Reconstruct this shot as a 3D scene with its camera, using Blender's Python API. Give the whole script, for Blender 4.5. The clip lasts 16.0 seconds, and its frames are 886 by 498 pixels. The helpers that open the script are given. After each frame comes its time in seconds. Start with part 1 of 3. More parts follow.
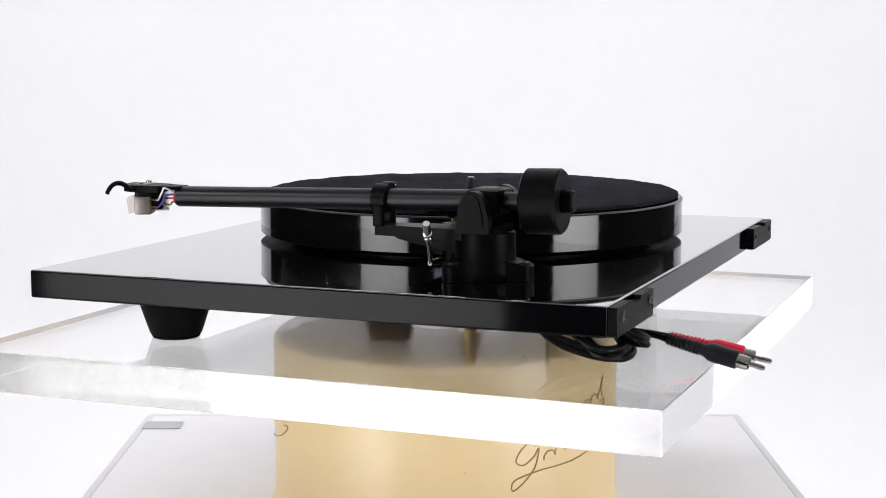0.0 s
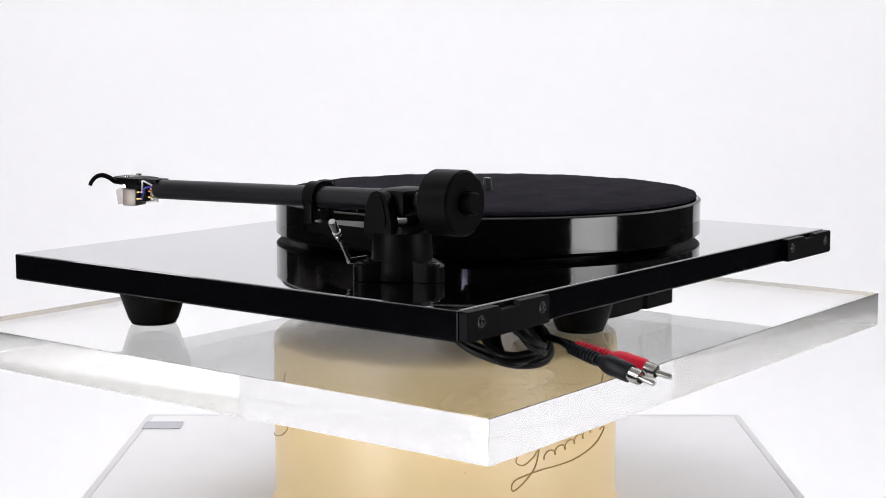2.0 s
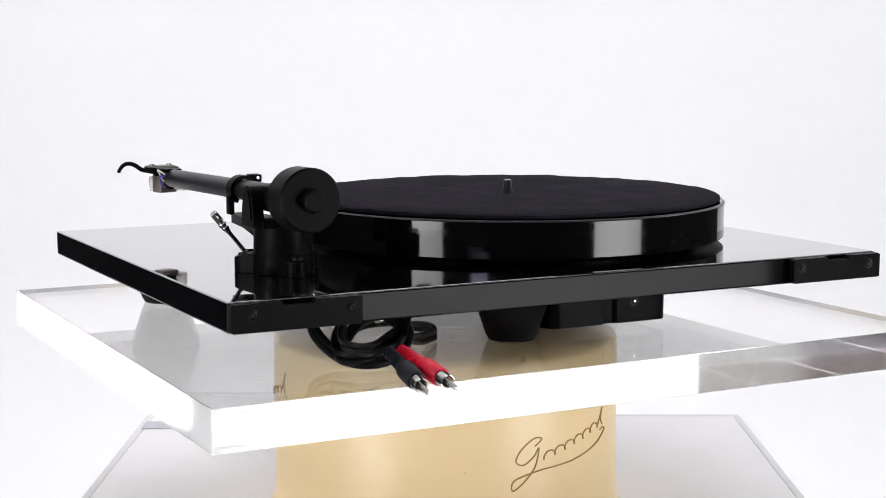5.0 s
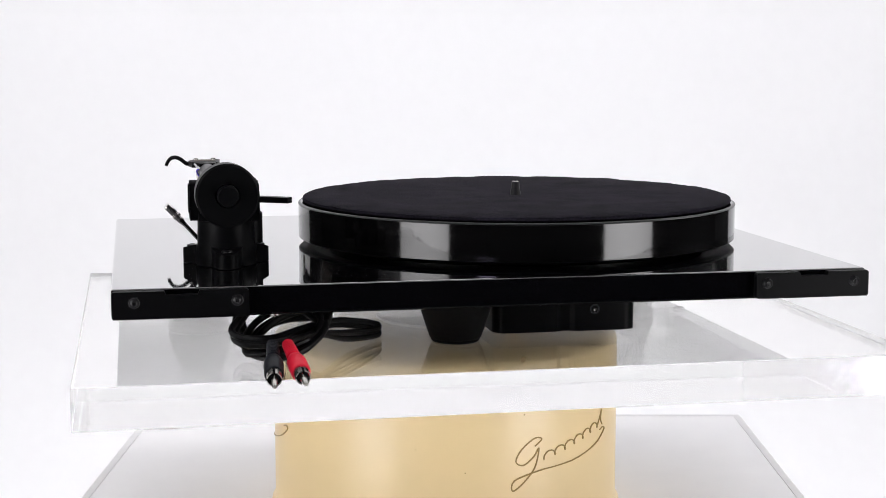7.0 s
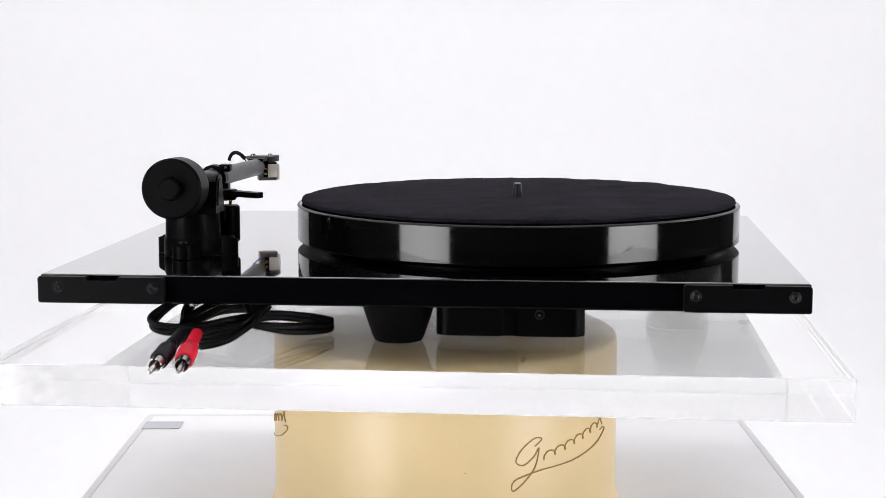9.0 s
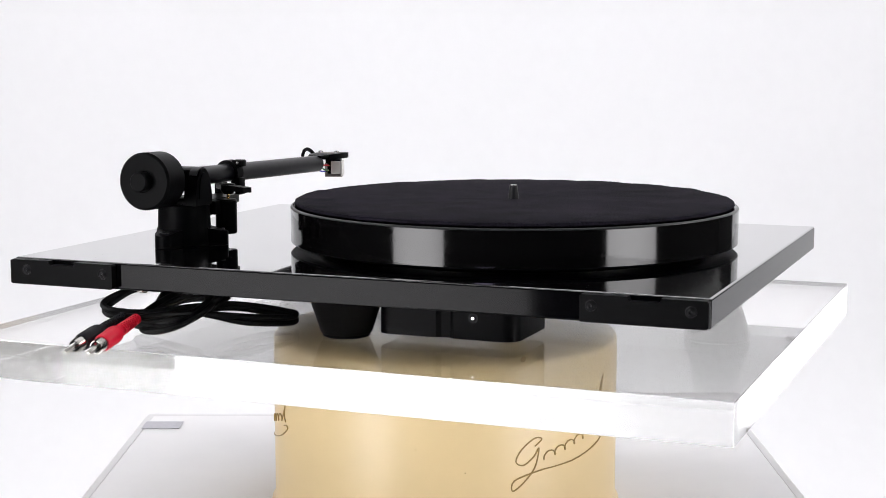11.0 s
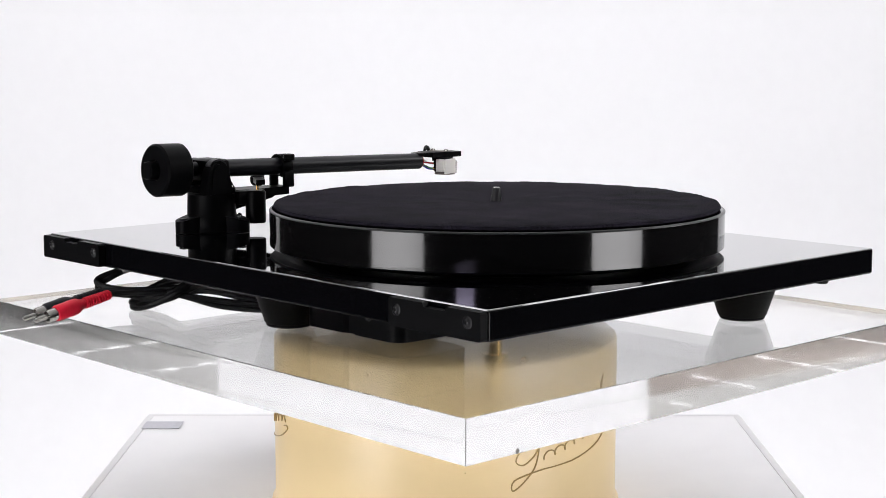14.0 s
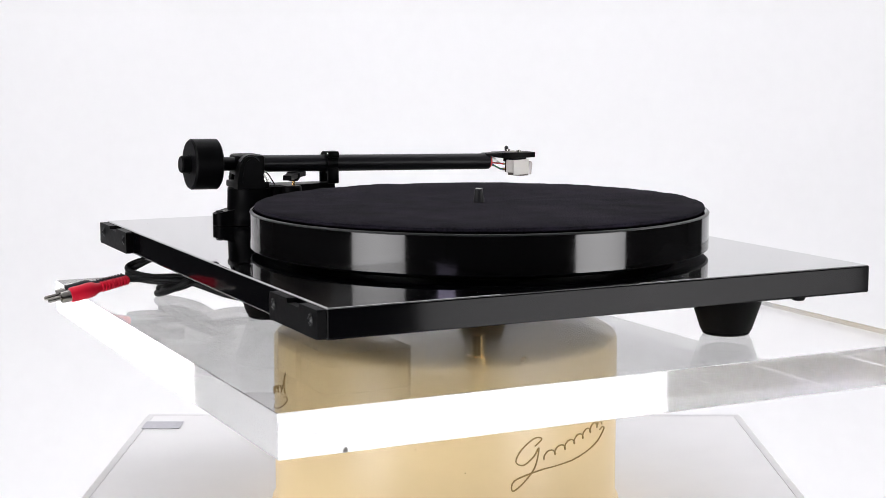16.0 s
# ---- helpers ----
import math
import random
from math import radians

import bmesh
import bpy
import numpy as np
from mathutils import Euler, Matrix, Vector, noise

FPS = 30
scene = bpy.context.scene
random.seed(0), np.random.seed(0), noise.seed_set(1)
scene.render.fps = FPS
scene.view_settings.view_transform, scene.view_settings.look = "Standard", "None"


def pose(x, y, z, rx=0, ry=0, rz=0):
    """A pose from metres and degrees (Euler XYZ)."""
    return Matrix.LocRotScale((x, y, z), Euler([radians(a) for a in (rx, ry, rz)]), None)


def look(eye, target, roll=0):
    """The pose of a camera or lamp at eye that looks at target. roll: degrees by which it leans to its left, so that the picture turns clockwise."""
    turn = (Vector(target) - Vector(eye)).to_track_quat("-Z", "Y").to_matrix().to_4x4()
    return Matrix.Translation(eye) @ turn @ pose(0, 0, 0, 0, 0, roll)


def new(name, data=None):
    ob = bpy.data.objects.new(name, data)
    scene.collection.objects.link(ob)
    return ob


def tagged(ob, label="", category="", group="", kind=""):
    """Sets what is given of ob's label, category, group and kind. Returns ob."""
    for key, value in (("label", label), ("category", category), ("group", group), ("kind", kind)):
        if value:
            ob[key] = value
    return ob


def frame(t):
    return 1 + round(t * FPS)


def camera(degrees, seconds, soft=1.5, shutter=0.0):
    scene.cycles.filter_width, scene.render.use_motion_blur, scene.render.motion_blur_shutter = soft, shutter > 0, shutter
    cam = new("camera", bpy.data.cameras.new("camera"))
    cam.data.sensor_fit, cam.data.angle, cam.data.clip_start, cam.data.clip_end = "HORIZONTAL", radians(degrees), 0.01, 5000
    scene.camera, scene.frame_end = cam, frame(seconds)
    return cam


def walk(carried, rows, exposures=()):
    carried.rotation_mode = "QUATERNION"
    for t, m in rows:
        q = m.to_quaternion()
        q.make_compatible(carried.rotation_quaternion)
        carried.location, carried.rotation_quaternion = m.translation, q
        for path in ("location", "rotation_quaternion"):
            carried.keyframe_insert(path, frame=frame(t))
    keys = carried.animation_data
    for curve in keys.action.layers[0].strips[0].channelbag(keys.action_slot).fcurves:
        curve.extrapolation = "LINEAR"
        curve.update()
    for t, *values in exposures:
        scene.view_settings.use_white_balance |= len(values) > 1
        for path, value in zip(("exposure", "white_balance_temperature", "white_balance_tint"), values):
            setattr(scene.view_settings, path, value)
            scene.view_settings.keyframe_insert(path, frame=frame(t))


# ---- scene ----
# ---------------------------------------------------------------- camera
cam = camera(31.718, 16.0, soft=0.75)
EYE = Vector((0.0, -1.0662, 0.1807))
AIM = EYE + Vector((-0.00152, 0.99151, -0.12999))
walk(cam, [(0.0, look(EYE, AIM)), (16.0, look(EYE, AIM))])


def turn(t):
    """Angle of the revolving display at t seconds, in degrees."""
    return 248.321 - 7.35364 * t - 0.301667 * t ** 2 + 0.0433087 * t ** 3 - 0.00279283 * t ** 4 + 6.5445e-05 * t ** 5


# ---------------------------------------------------------------- world and exposure
world = bpy.data.worlds.new("studio")
world.use_nodes = True
scene.world = world
world.node_tree.nodes["Background"].inputs[0].default_value = (0.9, 0.95, 1.0, 1)
world.node_tree.nodes["Background"].inputs[1].default_value = 0.1
scene.view_settings.exposure = 0.0
scene.cycles.max_bounces = scene.cycles.transmission_bounces = scene.cycles.glossy_bounces = 24
KEY_LEFT, KEY_RIGHT, OVERHEAD, FILL = 6.3, 6.5, 47.5, (88.0, 78.0)


# ---------------------------------------------------------------- materials
def mat(name, color, rough=0.5, metal=0.0, ior=1.5, trans=0.0, emit=0.0, grain=0.0, scale=200.0, bump=0.0, rvar=0.0, coat=0.0, spec=0.5, stretch=1.0):
    m = bpy.data.materials.new(name)
    m.use_nodes = True
    nt = m.node_tree
    b = nt.nodes["Principled BSDF"]
    b.inputs["Base Color"].default_value = (*color, 1)
    b.inputs["Roughness"].default_value = rough
    b.inputs["Metallic"].default_value = metal
    b.inputs["IOR"].default_value = ior
    b.inputs["Transmission Weight"].default_value = trans
    b.inputs["Coat Weight"].default_value = coat
    b.inputs["Coat Roughness"].default_value = 0.03
    b.inputs["Specular IOR Level"].default_value = spec
    if emit:
        b.inputs["Emission Color"].default_value = (*color, 1)
        b.inputs["Emission Strength"].default_value = emit
    if grain or bump or rvar:
        tc = nt.nodes.new("ShaderNodeTexCoord")
        fine = nt.nodes.new("ShaderNodeTexNoise")
        fine.inputs["Scale"].default_value = scale
        fine.inputs["Detail"].default_value = 5
        broad = nt.nodes.new("ShaderNodeTexNoise")
        broad.inputs["Scale"].default_value = scale / 14
        broad.inputs["Detail"].default_value = 3
        mix = nt.nodes.new("ShaderNodeMath")
        mix.operation = "MULTIPLY_ADD"
        mix.inputs[1].default_value = 0.5
        half = nt.nodes.new("ShaderNodeMath")
        half.operation = "MULTIPLY"
        half.inputs[1].default_value = 0.5
        turned = nt.nodes.new("ShaderNodeMapping")
        turned.inputs["Scale"].default_value = (1, 1, stretch)
        nt.links.new(tc.outputs["Object"], turned.inputs["Vector"])
        for n in (fine, broad):
            nt.links.new(turned.outputs["Vector"], n.inputs["Vector"])
        nt.links.new(broad.outputs["Fac"], half.inputs[0])
        nt.links.new(fine.outputs["Fac"], mix.inputs[0])
        nt.links.new(half.outputs[0], mix.inputs[2])
        if grain:
            ramp = nt.nodes.new("ShaderNodeValToRGB")
            lo, hi = [max(0, c * (1 - grain)) for c in color], [min(1, c * (1 + grain)) for c in color]
            ramp.color_ramp.elements[0].position, ramp.color_ramp.elements[1].position = 0.3, 0.7
            ramp.color_ramp.elements[0].color, ramp.color_ramp.elements[1].color = (*lo, 1), (*hi, 1)
            nt.links.new(mix.outputs[0], ramp.inputs["Fac"])
            nt.links.new(ramp.outputs["Color"], b.inputs["Base Color"])
        if rvar:
            mr = nt.nodes.new("ShaderNodeMapRange")
            mr.inputs["From Min"].default_value, mr.inputs["From Max"].default_value = 0.3, 0.7
            mr.inputs["To Min"].default_value, mr.inputs["To Max"].default_value = max(0, rough - rvar), rough + rvar
            nt.links.new(mix.outputs[0], mr.inputs["Value"])
            nt.links.new(mr.outputs["Result"], b.inputs["Roughness"])
        if bump:
            bp = nt.nodes.new("ShaderNodeBump")
            bp.inputs["Strength"].default_value = bump
            bp.inputs["Distance"].default_value = 0.001
            nt.links.new(fine.outputs["Fac"], bp.inputs["Height"])
            nt.links.new(bp.outputs["Normal"], b.inputs["Normal"])
    return m


def hot_middle(m, half, fall, centre=0.0):
    """A diffuser cloth that glows less away from the lamp behind it."""
    nt = m.node_tree
    tc, sp, sq, fl = (nt.nodes.new(k) for k in ("ShaderNodeTexCoord", "ShaderNodeSeparateXYZ", "ShaderNodeMath", "ShaderNodeMath"))
    b = nt.nodes["Principled BSDF"]
    top = b.inputs["Emission Strength"].default_value
    nt.links.new(tc.outputs["Object"], sp.inputs[0])
    sq.operation, fl.operation = "POWER", "MULTIPLY_ADD"
    ab = nt.nodes.new("ShaderNodeMath")
    ab.operation = "ABSOLUTE"
    off = nt.nodes.new("ShaderNodeMath")
    off.operation = "SUBTRACT"
    off.inputs[1].default_value = centre
    nt.links.new(sp.outputs["X"], off.inputs[0])
    nt.links.new(off.outputs[0], ab.inputs[0])
    nt.links.new(ab.outputs[0], sq.inputs[0])
    sq.inputs[1].default_value = 2.0
    nt.links.new(sq.outputs[0], fl.inputs[0])
    fl.inputs[1].default_value, fl.inputs[2].default_value = -top * fall / half ** 2, top
    nt.links.new(fl.outputs[0], b.inputs["Emission Strength"])


M_PAPER = mat("white backdrop paper", (0.86, 0.86, 0.87), 0.9, grain=0.015, scale=40)
# tones of the unseen room, chosen for what the gloss and acrylic reflect
M_DARKWALL = mat("unseen dark wall for black reflections", (0.02, 0.02, 0.022), 0.9, grain=0.1, scale=30)
M_SIDEWALL = mat("unseen pale surround", (0.7, 0.7, 0.7), 0.9, grain=0.03, scale=30)
M_CONCRETE = mat("unseen pale floor", (0.84, 0.84, 0.82), 0.7, grain=0.05, scale=20)
M_BROWNWALL = mat("unseen brown wall", (0.48, 0.42, 0.38), 0.8, grain=0.18, scale=14)
M_GLOW_L = mat("softbox diffuser glow", (1.0, 0.985, 1.0), 0.8, emit=KEY_LEFT)
M_GLOW_R = mat("second softbox diffuser glow", (1.0, 0.985, 1.0), 0.8, emit=KEY_RIGHT)
hot_middle(M_GLOW_L, 0.27, 0.3)
hot_middle(M_GLOW_R, 0.325, 0.4, -0.06)
M_TABLE = mat("pale acrylic sheet", (0.93, 0.92, 0.93), 0.35, grain=0.03, scale=25, rvar=0.06)
M_GLOW_BAR = mat("violet white glow", (0.78, 0.70, 1.0), 0.6, emit=9.0)
M_ACRYLIC = mat("clear cast acrylic", (0.98, 0.977, 0.97), 0.0, ior=1.49, trans=1.0)
M_POLISHED = mat("polished acrylic edge", (0.99, 0.99, 0.98), 0.085, ior=1.49, trans=1.0)
M_WHITEBASE = mat("white laminate pedestal", (0.80, 0.79, 0.80), 0.5, grain=0.03, scale=60)
M_CREAM = mat("cream enamel", (0.81, 0.63, 0.345), 0.32, grain=0.03, scale=35, rvar=0.05, bump=0.02)
M_DRUMTOP = mat("dull cream bearing plastic", (0.64, 0.56, 0.42), 0.5, grain=0.10, scale=60)
M_SPINDLE = mat("turned dark steel", (0.012, 0.012, 0.014), 0.42, spec=0.3, metal=0.1, rvar=0.08, scale=300)
M_MARK = mat("gold brown print", (0.34, 0.22, 0.06), 0.45)
M_GLOSS = mat("black high gloss lacquer", (0.002, 0.002, 0.0025), 0.025, ior=1.6, rvar=0.01, scale=90, coat=1.0, spec=0.8)
M_GLOSS.node_tree.nodes["Principled BSDF"].inputs["Coat IOR"].default_value = 2.0
M_EDGE = mat("black gloss laminate edge", (0.0015, 0.0015, 0.002), 0.07, rvar=0.02, scale=120, spec=0.09)
M_PLATTER = mat("black phenolic resin", (0.0018, 0.0016, 0.0018), 0.08, ior=1.5, rvar=0.045, scale=30, bump=0.003, spec=0.5, stretch=60)
M_RIM = mat("polished platter rim", (0.012, 0.012, 0.013), 0.3, ior=1.5, spec=0.3)
M_FELT = mat("black felt", (0.0100, 0.0084, 0.0138), 0.95, grain=0.98, scale=640, bump=1.0, spec=0.08)
M_SATIN = mat("satin black moulded plastic", (0.0028, 0.0028, 0.0032), 0.36, grain=0.15, scale=300, rvar=0.06, bump=0.05, spec=0.042)
M_TUBE = mat("black anodised aluminium tube", (0.006, 0.006, 0.008), 0.34, metal=0.0, rvar=0.05, scale=300, spec=0.2)
M_RUBBER = mat("black rubber", (0.003, 0.0028, 0.0027), 0.6, grain=0.2, scale=400, bump=0.08, spec=0.07)
M_CABLE = mat("black cable sheath", (0.004, 0.004, 0.0045), 0.5, rvar=0.05, scale=300, spec=0.2)
M_RED = mat("red plug plastic", (0.62, 0.006, 0.03), 0.42, grain=0.08, scale=300, spec=0.3)
M_BLACKPLUG = mat("dark plug plastic", (0.006, 0.007, 0.010), 0.45, grain=0.15, scale=300, spec=0.2)
M_NICKEL = mat("nickel", (0.36, 0.35, 0.33), 0.25, metal=1.0)
M_CHROME = mat("chrome", (0.80, 0.79, 0.77), 0.12, metal=1.0)
M_BRASS = mat("brass", (0.72, 0.50, 0.20), 0.25, metal=1.0, rvar=0.05)
M_BRONZE = mat("warm grey cartridge shell", (0.20, 0.175, 0.155), 0.36, metal=0.5, rvar=0.05, scale=400)
M_PALE = mat("pale silver cartridge plate", (0.86, 0.83, 0.79), 0.4, metal=0.05)
M_GUARD = mat("milky pink stylus guard", (0.96, 0.89, 0.88), 0.25, ior=1.25, trans=0.7)
M_WHITEWIRE = mat("white wire", (0.8, 0.8, 0.8), 0.4)
M_REDWIRE = mat("red wire", (0.6, 0.02, 0.03), 0.4)
M_BLUEWIRE = mat("blue wire", (0.06, 0.05, 0.45), 0.4)
M_GREENWIRE = mat("green wire", (0.05, 0.22, 0.10), 0.4)
M_STICKER = mat("grey sticker", (0.56, 0.55, 0.60), 0.5, grain=0.1, scale=300)
M_CHIP = mat("grey chipped acrylic", (0.22, 0.21, 0.20), 0.7, grain=0.3, scale=900)
M_SCREW = mat("black steel screw", (0.006, 0.006, 0.007), 0.28, spec=0.22)


# ---------------------------------------------------------------- mesh helpers
def part(name, bm, material, parent=None, label="", smooth=35):
    me = bpy.data.meshes.new(name)
    bmesh.ops.recalc_face_normals(bm, faces=bm.faces)
    bm.to_mesh(me)
    bm.free()
    if smooth:
        me.shade_smooth()
        me.set_sharp_from_angle(angle=radians(smooth))
    me.materials.append(material)
    ob = new(name, me)
    if parent:
        ob.parent = parent
    if label:
        tagged(ob, label)
    return ob


def bevel(bm, width, seg=2, angle=30):
    edges = [e for e in bm.edges if len(e.link_faces) == 2 and e.calc_face_angle(0) > radians(angle)]
    bmesh.ops.bevel(bm, geom=edges, offset=width, segments=seg, profile=0.5, affect="EDGES", clamp_overlap=True)
    return bm


def box(x0, x1, y0, y1, z0, z1, r=0.0, seg=2, bm=None):
    own = bm is None
    bm = bm or bmesh.new()
    m = Matrix.Translation(((x0 + x1) / 2, (y0 + y1) / 2, (z0 + z1) / 2)) @ Matrix.Diagonal((x1 - x0, y1 - y0, z1 - z0, 1))
    bmesh.ops.create_cube(bm, size=1, matrix=m)
    if r and own:
        bevel(bm, r, seg)
    return bm


def lathe(profile, seg=64, m=Matrix(), bm=None):
    """Revolves (radius, height) pairs round z; closes the ends where the radius is 0."""
    bm = bm or bmesh.new()
    rings = []
    for r, z in profile:
        if r < 1e-7:
            rings.append([bm.verts.new(m @ Vector((0, 0, z)))])
        else:
            rings.append([bm.verts.new(m @ Vector((r * math.cos(2 * math.pi * i / seg), r * math.sin(2 * math.pi * i / seg), z))) for i in range(seg)])
    for a, b in zip(rings, rings[1:]):
        for i in range(seg):
            j = (i + 1) % seg
            if len(a) == 1 and len(b) == 1:
                continue
            if len(a) == 1:
                bm.faces.new((a[0], b[i], b[j]))
            elif len(b) == 1:
                bm.faces.new((a[i], a[j], b[0]))
            else:
                bm.faces.new((a[i], a[j], b[j], b[i]))
    return bm


def along(a, b):
    """Pose whose z runs from a to b."""
    a, b = Vector(a), Vector(b)
    return Matrix.Translation(a) @ (b - a).to_track_quat("Z", "Y").to_matrix().to_4x4()


def rod(a, b, r, seg=24, bm=None, c=0.0):
    n = (Vector(b) - Vector(a)).length
    c = c or r * 0.15
    return lathe([(0, 0), (r - c, 0), (r, c), (r, n - c), (r - c, n), (0, n)], seg, along(a, b), bm)


def prism(outline, z0, z1, m=Matrix(), bm=None, r=0.0):
    own = bm is None
    bm = bm or bmesh.new()
    lo = [bm.verts.new(m @ Vector((x, y, z0))) for x, y in outline]
    hi = [bm.verts.new(m @ Vector((x, y, z1))) for x, y in outline]
    bm.faces.new(lo[::-1]), bm.faces.new(hi)
    for i in range(len(lo)):
        j = (i + 1) % len(lo)
        bm.faces.new((lo[i], lo[j], hi[j], hi[i]))
    if r and own:
        bevel(bm, r, 2)
    return bm


def smooth_path(points, steps=10, closed=False):
    """Catmull-Rom through the points."""
    pts = [Vector(p) for p in points]
    n, out = len(pts), []
    for i in range(n if closed else n - 1):
        g = lambda k: pts[k % n] if closed else pts[min(max(k, 0), n - 1)]
        a, b, c, d = g(i - 1), g(i), g(i + 1), g(i + 2)
        for s in range(steps):
            u = s / steps
            out.append(0.5 * (2 * b + (c - a) * u + (2 * a - 5 * b + 4 * c - d) * u * u + (3 * b - a - 3 * c + d) * u ** 3))
    if not closed:
        out.append(pts[-1])
    return out


def tube(points, r, seg=10, steps=10, closed=False, bm=None, flat=1.0):
    bm = bm or bmesh.new()
    path = smooth_path(points, steps, closed)
    rings, side = [], None
    for i, p in enumerate(path):
        q0, q1 = (path[i - 1] if i or closed else p), (path[(i + 1) % len(path)] if i + 1 < len(path) or closed else p)
        d = (q1 - q0).normalized()
        side = (side or d.orthogonal()) - d * (side or d.orthogonal()).dot(d)
        side = side.normalized()
        up = d.cross(side)
        rr = r(i / (len(path) - 1)) if callable(r) else r
        rings.append([bm.verts.new(p + rr * (math.cos(2 * math.pi * k / seg) * side + flat * math.sin(2 * math.pi * k / seg) * up)) for k in range(seg)])
    pairs = list(zip(rings, rings[1:])) + ([(rings[-1], rings[0])] if closed else [])
    for a, b in pairs:
        for k in range(seg):
            j = (k + 1) % seg
            bm.faces.new((a[k], a[j], b[j], b[k]))
    if not closed:
        bm.faces.new(rings[0][::-1]), bm.faces.new(rings[-1])
    return bm


def empty(name, label, category):
    return tagged(new(name), label, category)


# ---------------------------------------------------------------- the studio
FLOOR = -0.95


def studio():
    # white paper sweep: floor, cove and upright back in one sheet
    bm = bmesh.new()
    line = [(-0.95, 0.0), (1.1, 0.0)]
    line += [(1.1 + 0.7 * math.sin(radians(a)), 0.7 - 0.7 * math.cos(radians(a))) for a in range(10, 91, 10)] + [(1.8, 3.0)]
    rows = []
    for y, z in line:
        z += FLOOR + 0.006
        rows.append([bm.verts.new(p) for p in ((-1.7, y, z), (1.6, y, z), (1.6, y + 0.003, z - 0.003), (-1.7, y + 0.003, z - 0.003))])
    for p, q in zip(rows, rows[1:]):
        for i in range(4):
            bm.faces.new((p[i], p[(i + 1) % 4], q[(i + 1) % 4], q[i]))
    bm.faces.new(rows[0]), bm.faces.new(rows[-1])
    tagged(part("backdrop", bm, M_PAPER, smooth=60), "seamless white paper sweep, evenly lit", "backdrop", kind="structure")
    # unseen room added round the set: dark, pale and brown zones shape the reflections
    tagged(part("floor", box(-5, 5, -4, 3, FLOOR - 0.1, FLOOR), M_CONCRETE), "unseen pale floor added to bounce light", "floor", kind="structure")
    tagged(part("ceiling", box(-5, 5, -4, 3, 2.2, 2.3), M_SIDEWALL), "unseen pale ceiling closing the added room", "ceiling", kind="structure")
    tagged(part("unseen_wall_south", box(-5, 5, -4.1, -4, FLOOR, 2.2), M_DARKWALL), "unseen dark wall for black reflections", "wall", kind="structure")
    tagged(part("unseen_wall_north", box(-5, 5, 3, 3.1, -0.718, 0.848), M_DARKWALL), "unseen dark band added so the platter reflects black", "wall", kind="structure")
    tagged(part("unseen_wall_north_2", box(-5, 5, 3, 3.1, 0.85, 2.2), M_SIDEWALL), "unseen pale upper wall added to brighten the plate edges", "wall", kind="structure")
    tagged(part("unseen_wall_west", box(-5.1, -5, -4, 3, -0.718, 0.848), M_DARKWALL), "unseen dark band added so the platter reflects black", "wall", kind="structure")
    for x0, x1, y0, y1 in ((-5.1, -5, -4, 3), (5, 5.1, -4, 3), (-5, 5, 3, 3.1)):
        tagged(part("baseboard", box(x0, x1, y0, y1, FLOOR, -0.72), M_DARKWALL), "unseen dark strip added so the plinth edges reflect black", "baseboard", kind="structure")
    tagged(part("unseen_wall_west_2", box(-5.1, -5, -1.3, 3, 0.85, 2.2), M_BROWNWALL), "unseen brown upper wall added to tint the plate edges", "wall", kind="structure")
    tagged(part("unseen_wall_west_3", box(-5.1, -5, -4, -1.302, 0.85, 2.2), M_SIDEWALL), "unseen pale upper wall added to brighten the plate edges", "wall", kind="structure")
    tagged(part("unseen_wall_east", box(5, 5.1, -4, 3, -0.718, 0.848), M_DARKWALL), "unseen dark band added so the platter reflects black", "wall", kind="structure")
    tagged(part("unseen_wall_east_2", box(5, 5.1, -4, 3, 0.85, 2.2), M_SIDEWALL), "unseen pale upper wall added to brighten the plate edges", "wall", kind="structure")


def softbox(azimuth, dist, width, z0, z1, glow, label):
    """A tall softbox that faces the display; azimuth in degrees from the camera's side."""
    a = radians(azimuth)
    thing = empty("softbox", label, "studio light")
    thing.matrix_world = look((dist * math.sin(a), -dist * math.cos(a), (z0 + z1) / 2), (0, 0, (z0 + z1) / 2))
    w, h = width / 2, (z1 - z0) / 2
    part("diffuser", box(-w, w, -h, h, -0.01, 0.0), glow, thing, "glowing white diffuser cloth")
    bm = box(-w - 0.012, w + 0.012, -h - 0.012, h + 0.012, 0.001, 0.03)
    bevel(bm, 0.006, 2)
    part("housing", bm, M_DARKWALL, thing, "black cloth housing")
    low = FLOOR - (z0 + z1) / 2
    part("stand", rod((0, low, 0.045), (0, 0, 0.045), 0.014), M_DARKWALL, thing)
    return thing


studio()
softbox(-45.2, 1.2, 0.545, -0.75, 0.27, M_GLOW_L, "tall lit softbox on a stand beside the camera")
softbox(54.6, 1.2, 0.53, -0.75, 0.27, M_GLOW_R, "tall lit softbox on a stand beside the camera")
bar = empty("light_panel", "small violet-white light panel on a stand behind the camera", "studio light")
bar.matrix_world = look((-0.64, -2.38, 0.480), (0, 0, 0.06))
part("diffuser", box(-0.17, 0.17, -0.065, 0.065, -0.012, 0.0, 0.003), M_GLOW_BAR, bar, "glowing violet-white face")
part("housing", box(-0.18, 0.18, -0.075, 0.075, 0.001, 0.04, 0.004), M_DARKWALL, bar, "black panel housing")
part("stand", rod((0, -1.41, 0.02), (0, 0, 0.02), 0.012), M_DARKWALL, bar)
# unseen light added to whiten the backdrop, strongest above the view
lamp = bpy.data.lights.new("backdrop_fill", "AREA")
